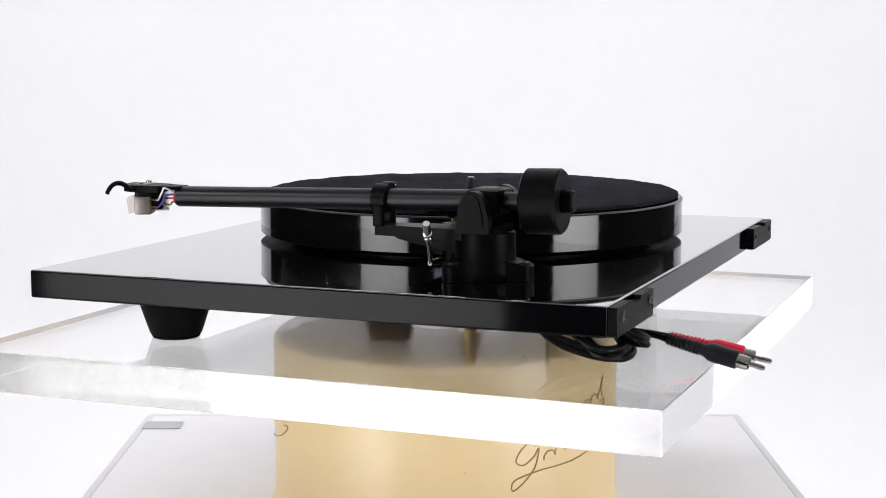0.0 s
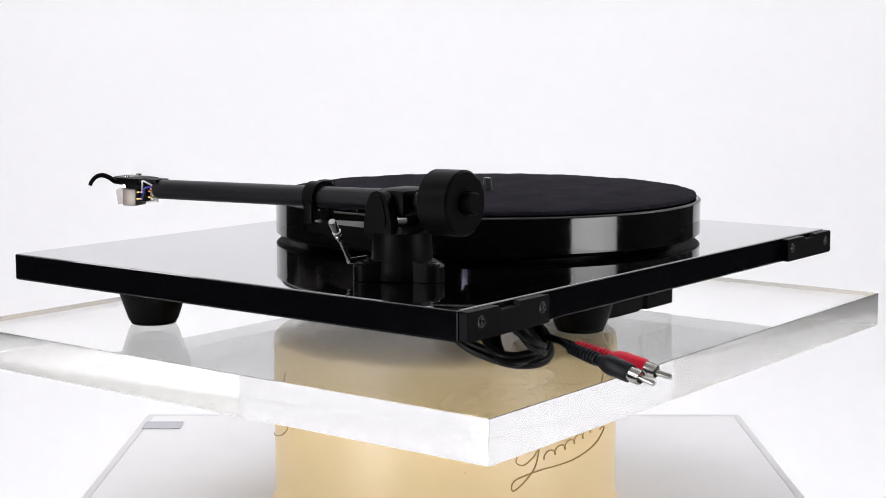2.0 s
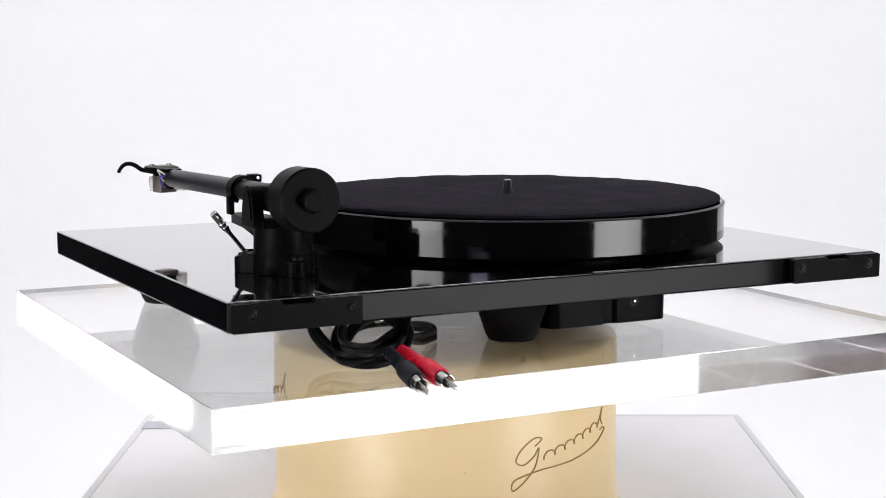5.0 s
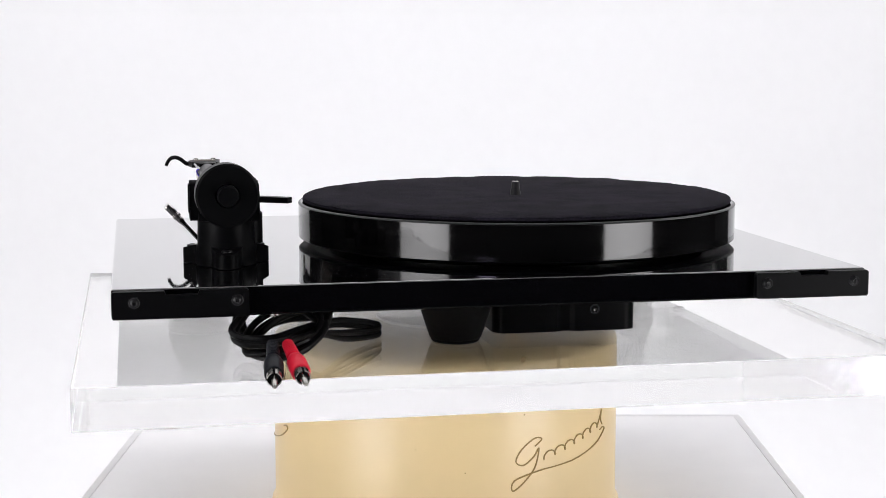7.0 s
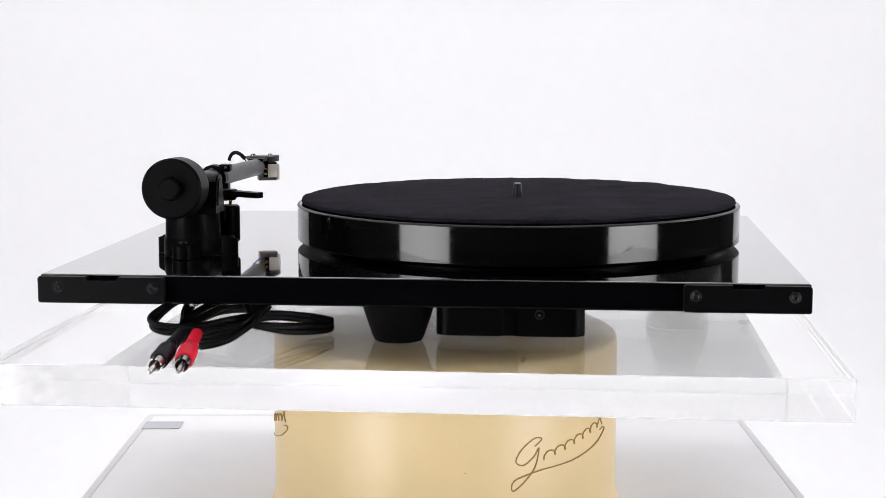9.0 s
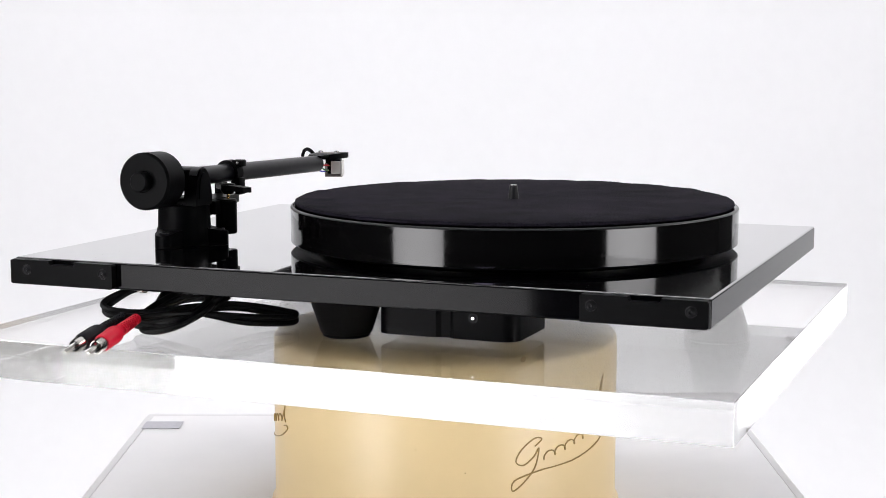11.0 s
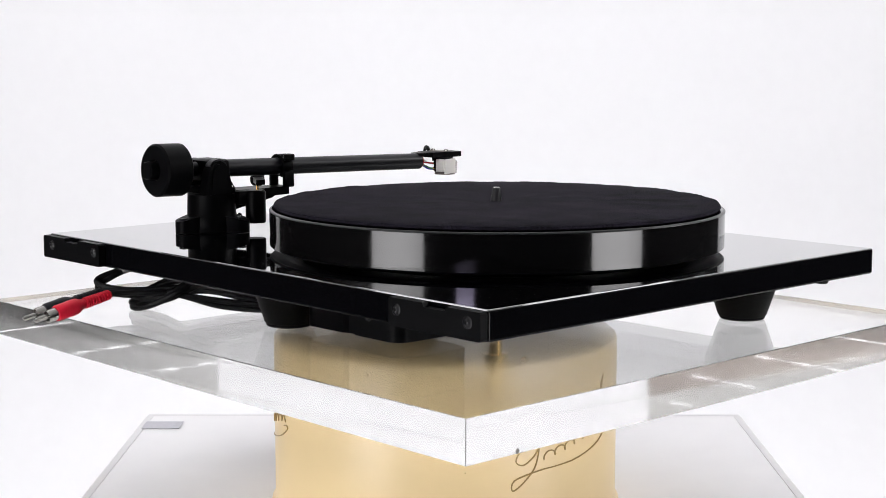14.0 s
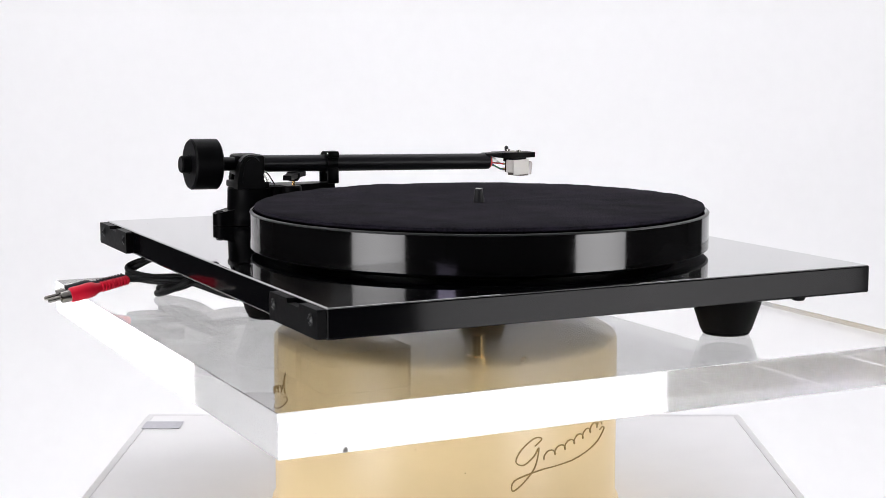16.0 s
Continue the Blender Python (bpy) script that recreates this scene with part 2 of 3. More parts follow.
lamp.shape, lamp.size, lamp.size_y, lamp.energy, lamp.color = "RECTANGLE", 5.8, 0.9, OVERHEAD, (0.97, 0.965, 1.0)
over = new("backdrop_fill", lamp)
over.matrix_world = look((0.5, 0.95, 1.95), (0.5, 1.8, 0.85))
tagged(over, "wide unseen light added overhead to brighten the backdrop", "studio light")
# two fill lights added to brighten the unseen room that the plate shows
for cx, cy, power in zip((-3.1, 3.9), (-1.6, 0.7), FILL):
    lamp = bpy.data.lights.new("fill_light", "AREA")
    lamp.shape, lamp.size, lamp.size_y, lamp.energy, lamp.color = "RECTANGLE", 1.2, 1.2, power, (1.0, 0.985, 1.0)
    room = new("fill_light", lamp)
    room.matrix_world = look((cx, cy, 2.17), (cx, cy, 0))
    tagged(room, "square fill light added under the unseen ceiling", "ceiling light")


# ---------------------------------------------------------------- the stand
TABLE_Z, PLATE_T = -0.136, 0.024
DRUM_R = 0.1185


def stand():
    # pale acrylic table top: a bevelled edge band round a panel
    table = empty("table_top", "pale grey acrylic table top with a lighter border", "table top")
    x0, x1, y0, y1, b = -0.2595, 0.2565, -0.254, 0.254, 0.0085
    bm = bmesh.new()
    rings = []
    for inset, z in ((0.0, TABLE_Z - 0.025), (0.0, TABLE_Z - 0.0035), (0.0035, TABLE_Z), (b, TABLE_Z), (b, TABLE_Z - 0.025)):
        rings.append([bm.verts.new(p) for p in ((x0 + inset, y0 + inset, z), (x1 - inset, y0 + inset, z), (x1 - inset, y1 - inset, z), (x0 + inset, y1 - inset, z))])
    for p, q in zip(rings, rings[1:] + rings[:1]):
        for i in range(4):
            bm.faces.new((p[i], p[(i + 1) % 4], q[(i + 1) % 4], q[i]))
    part("edge_band", bm, M_WHITEBASE, table, "lighter bevelled border", smooth=0)
    part("panel", box(x0 + b + 0.00005, x1 - b - 0.00005, y0 + b + 0.00005, y1 - b - 0.00005, TABLE_Z - 0.025, TABLE_Z - 0.0003, 0.0002, 1), M_TABLE, table, "pale grey acrylic panel", smooth=0)
    ped = empty("pedestal", "white laminate display pedestal under the acrylic top", "pedestal")
    part("body", box(-0.252, 0.249, -0.246, 0.246, FLOOR + 0.05, TABLE_Z - 0.0255, 0.003), M_WHITEBASE, ped)
    part("base", box(-0.262, 0.259, -0.256, 0.256, FLOOR + 0.006, FLOOR + 0.05, 0.003), M_WHITEBASE, ped)
    tagged(part("sticker", box(-0.2527, -0.221, 0.199, 0.222, TABLE_Z + 0.0002, TABLE_Z + 0.0008, 0.0002, 1), M_STICKER),
           "small grey sticker on the acrylic table top", "sticker")
    drum = empty("motor_drum", "cream enamelled drum with gold brown script marks, under the acrylic plate", "display drum")
    r = DRUM_R
    part("shell", lathe([(r - 0.01, TABLE_Z + 0.0005), (r + 0.0025, TABLE_Z + 0.0005), (r + 0.0025, TABLE_Z + 0.004), (r, TABLE_Z + 0.007), (r, -PLATE_T - 0.0150)] + [(r - 0.045 + 0.045 * math.cos(radians(a)), -PLATE_T - 0.0150 + 0.0120 * math.sin(radians(a))) for a in range(6, 91, 6)] + [(0, -PLATE_T - 0.0030)], 160), M_CREAM, drum, "cream enamelled shell")
    part("bearing_pad", lathe([(0, -PLATE_T - 0.0029), (0.046, -PLATE_T - 0.0029), (0.048, -PLATE_T - 0.0020), (0.048, -PLATE_T - 0.0006), (0, -PLATE_T - 0.0004)], 96), M_DRUMTOP, drum, "dull cream plastic bearing pad")
    # three flourishes drawn as plain strokes: a loop, a wave and an underline
    def at(u, v, centre):
        a = radians(centre + u)
        return ((r + 0.0003) * math.sin(a), -(r + 0.0003) * math.cos(a), v - 0.0062)
    loop = [(-13, -.0650), (-10.5, -.0610), (-13.0, -.0598), (-17.5, -.0660), (-19.5, -.0735), (-17, -.0765), (-13.5, -.0720), (-11.5, -.0665), (-13, -.0790), (-17, -.0880), (-20.5, -.0925), (-20, -.0860), (-12, -.0815), (2, -.0790), (14, -.0735), (20.5, -.0665), (20.0, -.0640), (17.5, -.0650)]
    wave = [(-9.5 + 25 * i / 72 - 0.95 * math.sin(i * math.pi / 6), -.0725 + 0.0125 * i / 72 - 0.0022 * math.cos(i * math.pi / 6)) for i in range(73)] + [(17.5, -.0560), (19.5, -.0480), (18, -.0570), (19.2, -.0620)]
    for a, z, q in ((24.3, -0.0345, 0.0020), (24.8, -0.0500, 0.0006), (-9.0, -0.0700, 0.0004), (6.0, -0.0850, 0.0004)):
        n = Vector((math.sin(radians(a)), -math.cos(radians(a)), 0))
        c = n * (r - 0.0002) + Vector((0, 0, z))
        part("paint_chip", lathe([(0, 0), (q, 0), (q * 0.8, 0.0004), (0, 0.00045)], 10, along(c, c + n)), M_MARK, drum, "small brown paint chip")
    for k, centre in enumerate((41.5, -82.5, -202.5)):
        for stroke in (loop, wave):
            part("script_mark", tube([at(u, v, centre) for u, v in stroke], 0.00048, 6, 5), M_MARK, drum, "gold brown script flourish")


stand()


# ---------------------------------------------------------------- the revolving plate and the record player
def plate():
    bm = bevel(box(-0.2440, 0.2455, -0.2155, 0.2138, -PLATE_T, 0), 0.0003, 1)
    ob = part("display_plate", bm, M_ACRYLIC, smooth=20)
    ob.data.materials.append(M_POLISHED)
    for f in ob.data.polygons:
        f.material_index = 1 if abs(f.normal.z) < 0.9 else 0
    chip = lathe([(0, 0), (0.0016, 0), (0.0011, 0.0004), (0, 0.0005)], 9, along((-0.2440, 0.1778, -0.0226), (-0.30, 0.1778, -0.0226)))
    part("chip", chip, M_CHIP, ob, "small dark chip in the polished edge")
    return tagged(ob, "thick clear acrylic plate revolving on the cream drum", "display plate")


Z0, Z1 = 0.0300, 0.0469
PX, PY = 0.2235, 0.1786
SX = -0.0494


def hinge(parent, x0, x1, screws):
    y = PY + 0.0003
    # plate with a notch in its upper edge
    zl, zh = Z0 + 0.0006, Z1 - 0.0008
    n0, n1 = x0 + (x1 - x0) * 0.36, x0 + (x1 - x0) * 0.62
    outline = [(x0 + 0.001, zl), (x1 - 0.001, zl), (x1, zl + 0.001), (x1, zh - 0.001), (x1 - 0.001, zh), (n1, zh), (n1 - 0.0012, zh - 0.0024), (n0 + 0.0012, zh - 0.0024), (n0, zh), (x0 + 0.001, zh), (x0, zh - 0.001), (x0, zl + 0.001)]
    m = Matrix(((1, 0, 0, 0), (0, 0, -1, 0), (0, 1, 0, 0), (0, 0, 0, 1)))
    h = part("hinge_socket", prism(outline, -(y + 0.0050), -y, m, r=0.0006), M_SATIN, parent, "black moulded lid hinge socket with two screws")
    for x in screws:
        z = 0.0399
        a = (x, y + 0.0046, z)
        part("screw", lathe([(0.0034, 0), (0.0034, 0.0006), (0.0029, 0.0008), (0.0028, 0.0004), (0.0024, 0.0006), (0.0019, 0.0013), (0.0011, 0.0016), (0.0006, 0.0009), (0, 0.0008)], 24, along(a, (x, y + 1, z))), M_SCREW, h, "black cross-head screw")
    return h


def foot(parent, x, y, rt=0.0236, rb=0.0150):
    return part("foot", lathe([(0, 0.0004), (rb - 0.001, 0.0004), (rb, 0.0012), (rb, 0.0024), (rb + 0.0010, 0.0032), (rt - 0.0006, Z0 - 0.0058), (rt, Z0 - 0.0046), (rt, Z0 - 0.0005), (0, Z0 - 0.0005)], 48, Matrix.Translation((x, y, 0))), M_RUBBER, parent, "black tapered rubber foot")


def motor_box(parent):
    bm = bmesh.new()
    y0, y1 = 0.070, 0.128
    k = 0.009
    out = [(-0.0965, y0 + 0.004)] + [(-0.0965 + k - k * math.cos(radians(a)), y1 - k + k * math.sin(radians(a))) for a in range(0, 91, 15)]
    out += [(-0.0560, y1), (-0.0550, y1 - 0.001), (-0.0535, y1 - 0.0025), (-0.0475, y1 - 0.0025), (-0.0460, y1 - 0.001), (-0.0450, y1)]
    out += [(-0.0052 - k + k * math.sin(radians(a)), y1 - k + k * math.cos(radians(a))) for a in range(0, 91, 15)]
    out += [(-0.0052, y0 + 0.004), (-0.0092, y0), (-0.0925, y0)]
    b = part("motor_housing", prism(out, 0.0046, Z0 - 0.0003, r=0.0018), M_SATIN, parent, "black moulded motor housing under the plinth")
    part("socket", lathe([(0.0031, 0), (0.0031, 0.0004), (0.0021, 0.0004), (0.0021, -0.002), (0, -0.002)], 24, along((-0.0690, y1 + 0.0001, 0.0180), (-0.0690, 1, 0.0180))), M_BLACKPLUG, b, "round power socket")
    part("socket_pin", rod((-0.0690, y1 - 0.001, 0.0180), (-0.0690, y1 + 0.0009, 0.0180), 0.0009, 12), M_CHROME, b, "bright socket pin")


def tonearm(p):
    bx, by = 0.1547, 0.0865
    AX = lambda y: Vector((0.1560, y, 0.0901 + 0.0235 * (y - 0.0)))
    # mounting base with three screw lugs
    bm = lathe([(0, Z1 + 0.0003), (0.0184, Z1 + 0.0003), (0.0188, Z1 + 0.001), (0.0184, Z1 + 0.0110), (0.0176, Z1 + 0.0128), (0.0172, 0.0742), (0.0162, 0.0754), (0, 0.0754)], 64, Matrix.Translation((bx, by, 0)))
    base = part("arm_base", bm, M_SATIN, p, "black moulded tonearm base")
    for a in (88, 208, 328):
        m = Matrix.Translation((bx, by, 0)) @ Matrix.Rotation(radians(a), 4, "Z")
        out = [(0.008, -0.0105), (0.0150, -0.0095)] + [(0.0225 + 0.0068 * math.cos(radians(t)), 0.0072 * math.sin(radians(t))) for t in range(-80, 81, 20)] + [(0.0150, 0.0095), (0.008, 0.0105)]
        bm = prism(out, 0, 0.0120)
        for v in bm.verts:
            if v.co.z > 0.006:
                v.co.z += min(0.0, 0.30 * (0.0175 - v.co.x))
        bevel(bm, 0.0012, 2)
        bmesh.ops.transform(bm, matrix=m @ Matrix.Translation((0, 0, Z1 + 0.0003)), verts=bm.verts[:])
        part("lug", bm, M_SATIN, base)
        q = m @ Vector((0.0236, 0, Z1 + 0.0100))
        part("screw", lathe([(0.0036, 0), (0.0034, 0.0010), (0.0019, 0.0013), (0.0016, 0.0003), (0, 0.0003)], 20, Matrix.Translation(q)), M_SCREW, base, "black socket screw")
    # yoke: cheeks either side of the tube on a bridge
    for s in (-1, 1):
        w = 0.0100 if s > 0 else 0.0106
        out = [(-w, 0.0), (w, 0.0), (w, 0.006), (w - 0.0026, 0.0175)] + [(0.0067 * math.cos(radians(t)), 0.0178 + 0.0062 * math.sin(radians(t))) for t in range(15, 180, 15)] + [(-w + 0.0026, 0.0175), (-w, 0.006)]
        m = Matrix(((0, 0, 1, 0.1734 if s > 0 else 0.1395), (1, 0, 0, 0.0862 if s > 0 else 0.0925), (0, 1, 0, 0.0750), (0, 0, 0, 1)))
        part("yoke_cheek", prism(out, -0.0032 if s > 0 else -0.0040, 0.0032 if s > 0 else 0.0050, m, r=0.0012), M_SATIN, base, "rounded black bearing cheek")
        if s < 0:
            # added strip that catches the highlight of the cheek's rounded top
            ring = [(0.0072 * math.cos(radians(t)), 0.0178 + 0.0066 * math.sin(radians(t))) for t in range(20, 161, 10)] + [(0.0079 * math.cos(radians(t)), 0.0178 + 0.0074 * math.sin(radians(t))) for t in range(160, 19, -10)]
            part("yoke_highlight", prism(ring, -0.0030, 0.0030, m), M_SPINDLE, base, "thin dark metal strip added for the highlight over the bearing cheek")
        inner = [(x * 0.62, 0.0045 + z * 0.72) for x, z in out]
        part("bearing_cap", prism(inner, 0.0028 if s > 0 else -0.0047, 0.0040 if s > 0 else -0.0035, m, r=0.0004), M_SATIN, base)
    part("lead_wire", tube([(0.1500, 0.0770, 0.0868), (0.1500, 0.0742, 0.0845), (0.1500, 0.0715, 0.0805), (0.1500, 0.0690, 0.0765), (0.1500, 0.0685, 0.0745)], 0.0005, 6, 5), M_NICKEL, base, "thin grey lead wire")
    part("yoke_bridge", box(0.1385, 0.172, 0.0770, 0.1000, 0.0745, 0.0795, 0.001), M_SATIN, base)
    # rest bracket that reaches forward from the base
    out = [(0.1460, 0.078), (0.1690, 0.078), (0.1660, 0.050), (0.1625, 0.0200), (0.1500, 0.0200), (0.1440, 0.050)]
    part("rest_bracket", prism(out, 0.0700, 0.0762, r=0.0012), M_SATIN, base, "tapered black arm rest bracket")
    part("bracket_web", prism([(0.076, 0.0700), (0.030, 0.0705), (0.034, 0.0680), (0.076, 0.0600)], 0.152, 0.160, Matrix(((0, 0, 1, 0), (1, 0, 0, 0), (0, 1, 0, 0), (0, 0, 0, 1))), r=0.0008), M_SATIN, base)
    # clip round the tube
    c = AX(0.0225)
    ring = [(0.0092 * math.cos(radians(t)), 0.0092 * math.sin(radians(t))) for t in range(-60, 241, 15)] + [(0.0068 * math.cos(radians(t)), 0.0068 * math.sin(radians(t))) for t in range(240, -61, -15)]
    m = Matrix(((1, 0, 0, c.x), (0, 0, 1, c.y), (0, 1, 0, c.z), (0, 0, 0, 1)))
    clip = part("arm_clip", prism(ring, -0.0042, 0.0042, m, r=0.0005), M_SATIN, base, "black arm rest clip")
    part("clip_latch", box(c.x - 0.012, c.x - 0.004, c.y - 0.004, c.y + 0.004, c.z + 0.0045, c.z + 0.0095, 0.001), M_SATIN, clip)
    part("clip_pin", rod((c.x - 0.0090, c.y + 0.0030, c.z + 0.0074), (c.x - 0.0090, c.y + 0.0048, c.z + 0.0074), 0.0010, 12), M_CHROME, clip, "tiny bright pin")
    part("clip_post", box(c.x - 0.0105, c.x - 0.0065, c.y - 0.0042, c.y + 0.0042, 0.0755, c.z - 0.003, 0.0008), M_SATIN, clip)
    part("clip_post", box(c.x + 0.0065, c.x + 0.0100, c.y - 0.0025, c.y + 0.0042, 0.0755, c.z - 0.003, 0.0008), M_SATIN, clip)
    # cueing lift: barrel, brass rod, bar and chrome lever
    part("lift_barrel", lathe([(0, 0.0525), (0.0066, 0.0525), (0.0073, 0.0533), (0.0073, 0.0752), (0.0065, 0.0762), (0, 0.0762)], 32, Matrix.Translation((0.1375, 0.0600, 0))), M_SATIN, base, "black cueing lift barrel")
    part("barrel_arm", box(0.1375, 0.150, 0.0545, 0.0745, 0.0665, 0.0758, 0.001), M_SATIN, base)
    part("lift_rod", rod((0.1365, 0.0590, 0.076), (0.1365, 0.0590, 0.0815), 0.0011, 14), M_BRASS, base, "brass lift rod")
    spine = smooth_path([(0.1490, 0.0475, 0), (0.1430, 0.0530, 0), (0.1365, 0.0585, 0), (0.1260, 0.0650, 0), (0.1140, 0.0725, 0)], 5)
    sides = [[], []]
    for k, q in enumerate(spine):
        d = (spine[min(k + 1, len(spine) - 1)] - spine[max(k - 1, 0)]).normalized()
        w = 0.0038 - 0.0012 * abs(k / (len(spine) - 1) - 0.45)
        sides[0].append((q.x - d.y * w, q.y + d.x * w))
        sides[1].append((q.x + d.y * w, q.y - d.x * w))
    part("lift_bar", prism(sides[0] + sides[1][::-1], 0.0822, 0.0858, r=0.0008), M_SATIN, base, "curved flat black lift bar")
    part("lift_hub", lathe([(0, 0.0795), (0.0032, 0.0795), (0.0046, 0.0812), (0.0052, 0.0826), (0.0052, 0.0856), (0.0042, 0.0866), (0, 0.0867)], 20, Matrix.Translation((0.1365, 0.0590, 0))), M_SATIN, base)
    a, b = Vector((0.1676, 0.0577, 0.0560)), Vector((0.1900, 0.0640, 0.0815))
    n = (b - a).length
    prof = [(0, 0), (0.0013, 0.0002), (0.0013, n * 0.5), (0.0018, n * 0.58), (0.0022, n * 0.60), (0.0022, n * 0.66), (0.0019, n * 0.67), (0.0019, n * 0.69), (0.0026, n * 0.70), (0.0026, n * 0.75), (0.0020, n * 0.76), (0.0020, n * 0.78), (0.0023, n * 0.79), (0.0023, n * 0.97), (0.0020, n), (0, n)]
    part("cue_lever", lathe(prof, 20, along(a, b)), M_CHROME, base, "chrome cueing lever with grooved grip")
    part("lever_pivot", rod((0.1560, 0.0610, 0.0565), (0.1690, 0.0575, 0.0560), 0.0018, 16), M_CHROME, base)

    # the arm itself
    arm = part("tonearm", tube([AX(0.0935), AX(0.05), AX(0.0), AX(-0.05), AX(-0.1155)], 0.00635, 32, 4), M_TUBE, p, "black anodised tonearm tube, clipped on its rest")
    part("bearing_block", box(0.1415, 0.1690, 0.0785, 0.0990, 0.0838, 0.0995, 0.003), M_SATIN, arm)
    part("counterweight_stub", rod(AX(0.095), AX(0.1385), 0.0052, 24), M_TUBE, arm)
    part("stub_collar", rod(AX(0.1085), AX(0.1125), 0.0074, 28), M_SATIN, arm)
    d0, d1 = AX(0.1118), AX(0.1340)
    part("counterweight", lathe([(0, 0), (0.0172, 0), (0.0187, 0.0012), (0.0187, 0.0200), (0.0174, 0.0214), (0.0073, 0.0214), (0.0068, 0.0206), (0, 0.0206)], 64, along(d0, d1)), M_SATIN, arm, "round satin black counterweight")
    part("stub_cap", lathe([(0, 0), (0.0064, 0), (0.0064, 0.0070), (0.0056, 0.0080), (0, 0.0080)], 32, along(AX(0.132), AX(0.150))), M_SATIN, arm)
    # headshell with lift finger
    z = 0.0922
    out = [(0.1487, -0.1245), (0.1668, -0.1245), (0.1690, -0.1400), (0.1650, -0.1500), (0.1590, -0.1535), (0.1462, -0.1540), (0.1452, -0.1490), (0.1470, -0.1300)]
    hs = part("headshell", prism(out, z - 0.0022, z + 0.0020, r=0.0010), M_SATIN, arm, "flat black headshell")
    part("headshell_neck", prism([(0.1505, -0.1125), (0.1615, -0.1125), (0.1662, -0.1255), (0.1492, -0.1255)], z - 0.0004, z + 0.0018, r=0.0008), M_SATIN, arm)
    part("finger_lift", tube([(0.1660, -0.1400, z - 0.0004), (0.1705, -0.1415, z - 0.0002), (0.1745, -0.1432, z + 0.0028), (0.1785, -0.1450, z + 0.0042), (0.1820, -0.1468, z + 0.0032), (0.1843, -0.1483, z + 0.0003), (0.1852, -0.1490, z - 0.0022)], lambda u: 0.0017 - 0.0004 * u, 8, 6), M_SATIN, arm, "curved black finger lift")
    for x, y in ((0.1505, -0.1410), (0.1635, -0.1385)):
        part("headshell_screw", lathe([(0.0018, 0), (0.0017, 0.0012), (0.0010, 0.0015), (0, 0.0011)], 16, Matrix.Translation((x, y, z + 0.0024))), M_NICKEL, arm, "small bright screw")
    part("screw_plate", box(0.1490, 0.1650, -0.1445, -0.1355, z + 0.0018, z + 0.0025, 0.0003, 1), M_BRONZE, arm)
    # cartridge
    CM = Matrix.Translation((0.1535, -0.1420, 0)) @ Matrix.Rotation(radians(20), 4, "Z")

    def turned(bm):
        bmesh.ops.transform(bm, matrix=CM, verts=bm.verts[:])
        return bm
    part("cartridge", turned(box(-0.0062, 0.0042, 0.0046, 0.0112, 0.0783, z - 0.0024, 0.0006)), M_SATIN, arm, "black and silver pickup cartridge")
    part("spacer", turned(box(-0.0060, 0.0055, -0.0040, 0.0120, 0.0868, z - 0.0023, 0.0006)), M_SATIN, arm)
    part("shell", turned(box(-0.0072, 0.0070, -0.0055, 0.0045, 0.0752, 0.0866, 0.0007)), M_BRONZE, arm, "warm silver-grey cartridge shell")
    part("shell_side", turned(box(-0.0079, -0.0066, -0.0050, 0.0136, 0.0765, 0.0885, 0.0004, 1)), M_PALE, arm, "pale silver side plate")
    part("rear_plate", turned(box(-0.0064, 0.0010, 0.0114, 0.0136, 0.0783, 0.0885, 0.0005, 1)), M_PALE, arm, "pale silver rear plate")
    part("shell_cap", turned(box(0.0050, 0.0066, -0.0052, -0.0030, 0.0866, 0.0896, 0.0003, 1)), M_CHROME, arm)
    part("stylus_guard", turned(prism([(-0.0056, 0.0765), (-0.0056, 0.0870), (-0.0095, 0.0862), (-0.0105, 0.0845), (-0.0092, 0.0758)], -0.0066, 0.0064, Matrix(((0, 0, 1, 0), (1, 0, 0, 0), (0, 1, 0, 0), (0, 0, 0, 1))), r=0.0007)), M_GUARD, arm, "milky plastic stylus guard")
    for k, (u, zz, mm) in enumerate(((0.0058, 0.0846, M_WHITEWIRE), (0.0058, 0.0800, M_BLUEWIRE), (0.0028, 0.0852, M_REDWIRE), (0.0028, 0.0812, M_GREENWIRE))):
        v0 = 0.0044 if k < 2 else 0.0110
        a, b = CM @ Vector((u, v0, zz)), CM @ Vector((u, v0 + 0.0042, zz))
        part("pin", rod(a, b, 0.0008, 10), M_BRASS, arm, "gilt connector pin")
        out = 0.0026 if k < 2 else 0.0032
        e = Vector((0.1612 - 0.0016 * k, -0.1172, 0.0900 - 0.0012 * k))
        if k < 2:
            mid = [b + Vector((0.0030, 0.0030, 0.0004)), (b + e) / 2 + Vector((0.0046, 0.0010, (0.0030, 0.0)[k])), e + Vector((0.0040, -0.0036, (0.0030, -0.0006)[k])), e + Vector((0.0014, 0.0, (0.0010, 0.0)[k]))]
        else:
            mid = [b + Vector((0.0008, 0.0024, 0.0004)), (b + e) / 2 + Vector((0.0006, 0.0, -0.0006))]
        part("wire", tube([b - Vector((0, 0.0006, 0))] + mid + [e + Vector((-0.0022, 0.0012, -0.0012))], 0.00062, 6, 6), mm, arm)
    part("tube_collar", rod(AX(-0.1135), AX(-0.1176), 0.0056, 24), M_REDWIRE, arm, "red wire bundle")


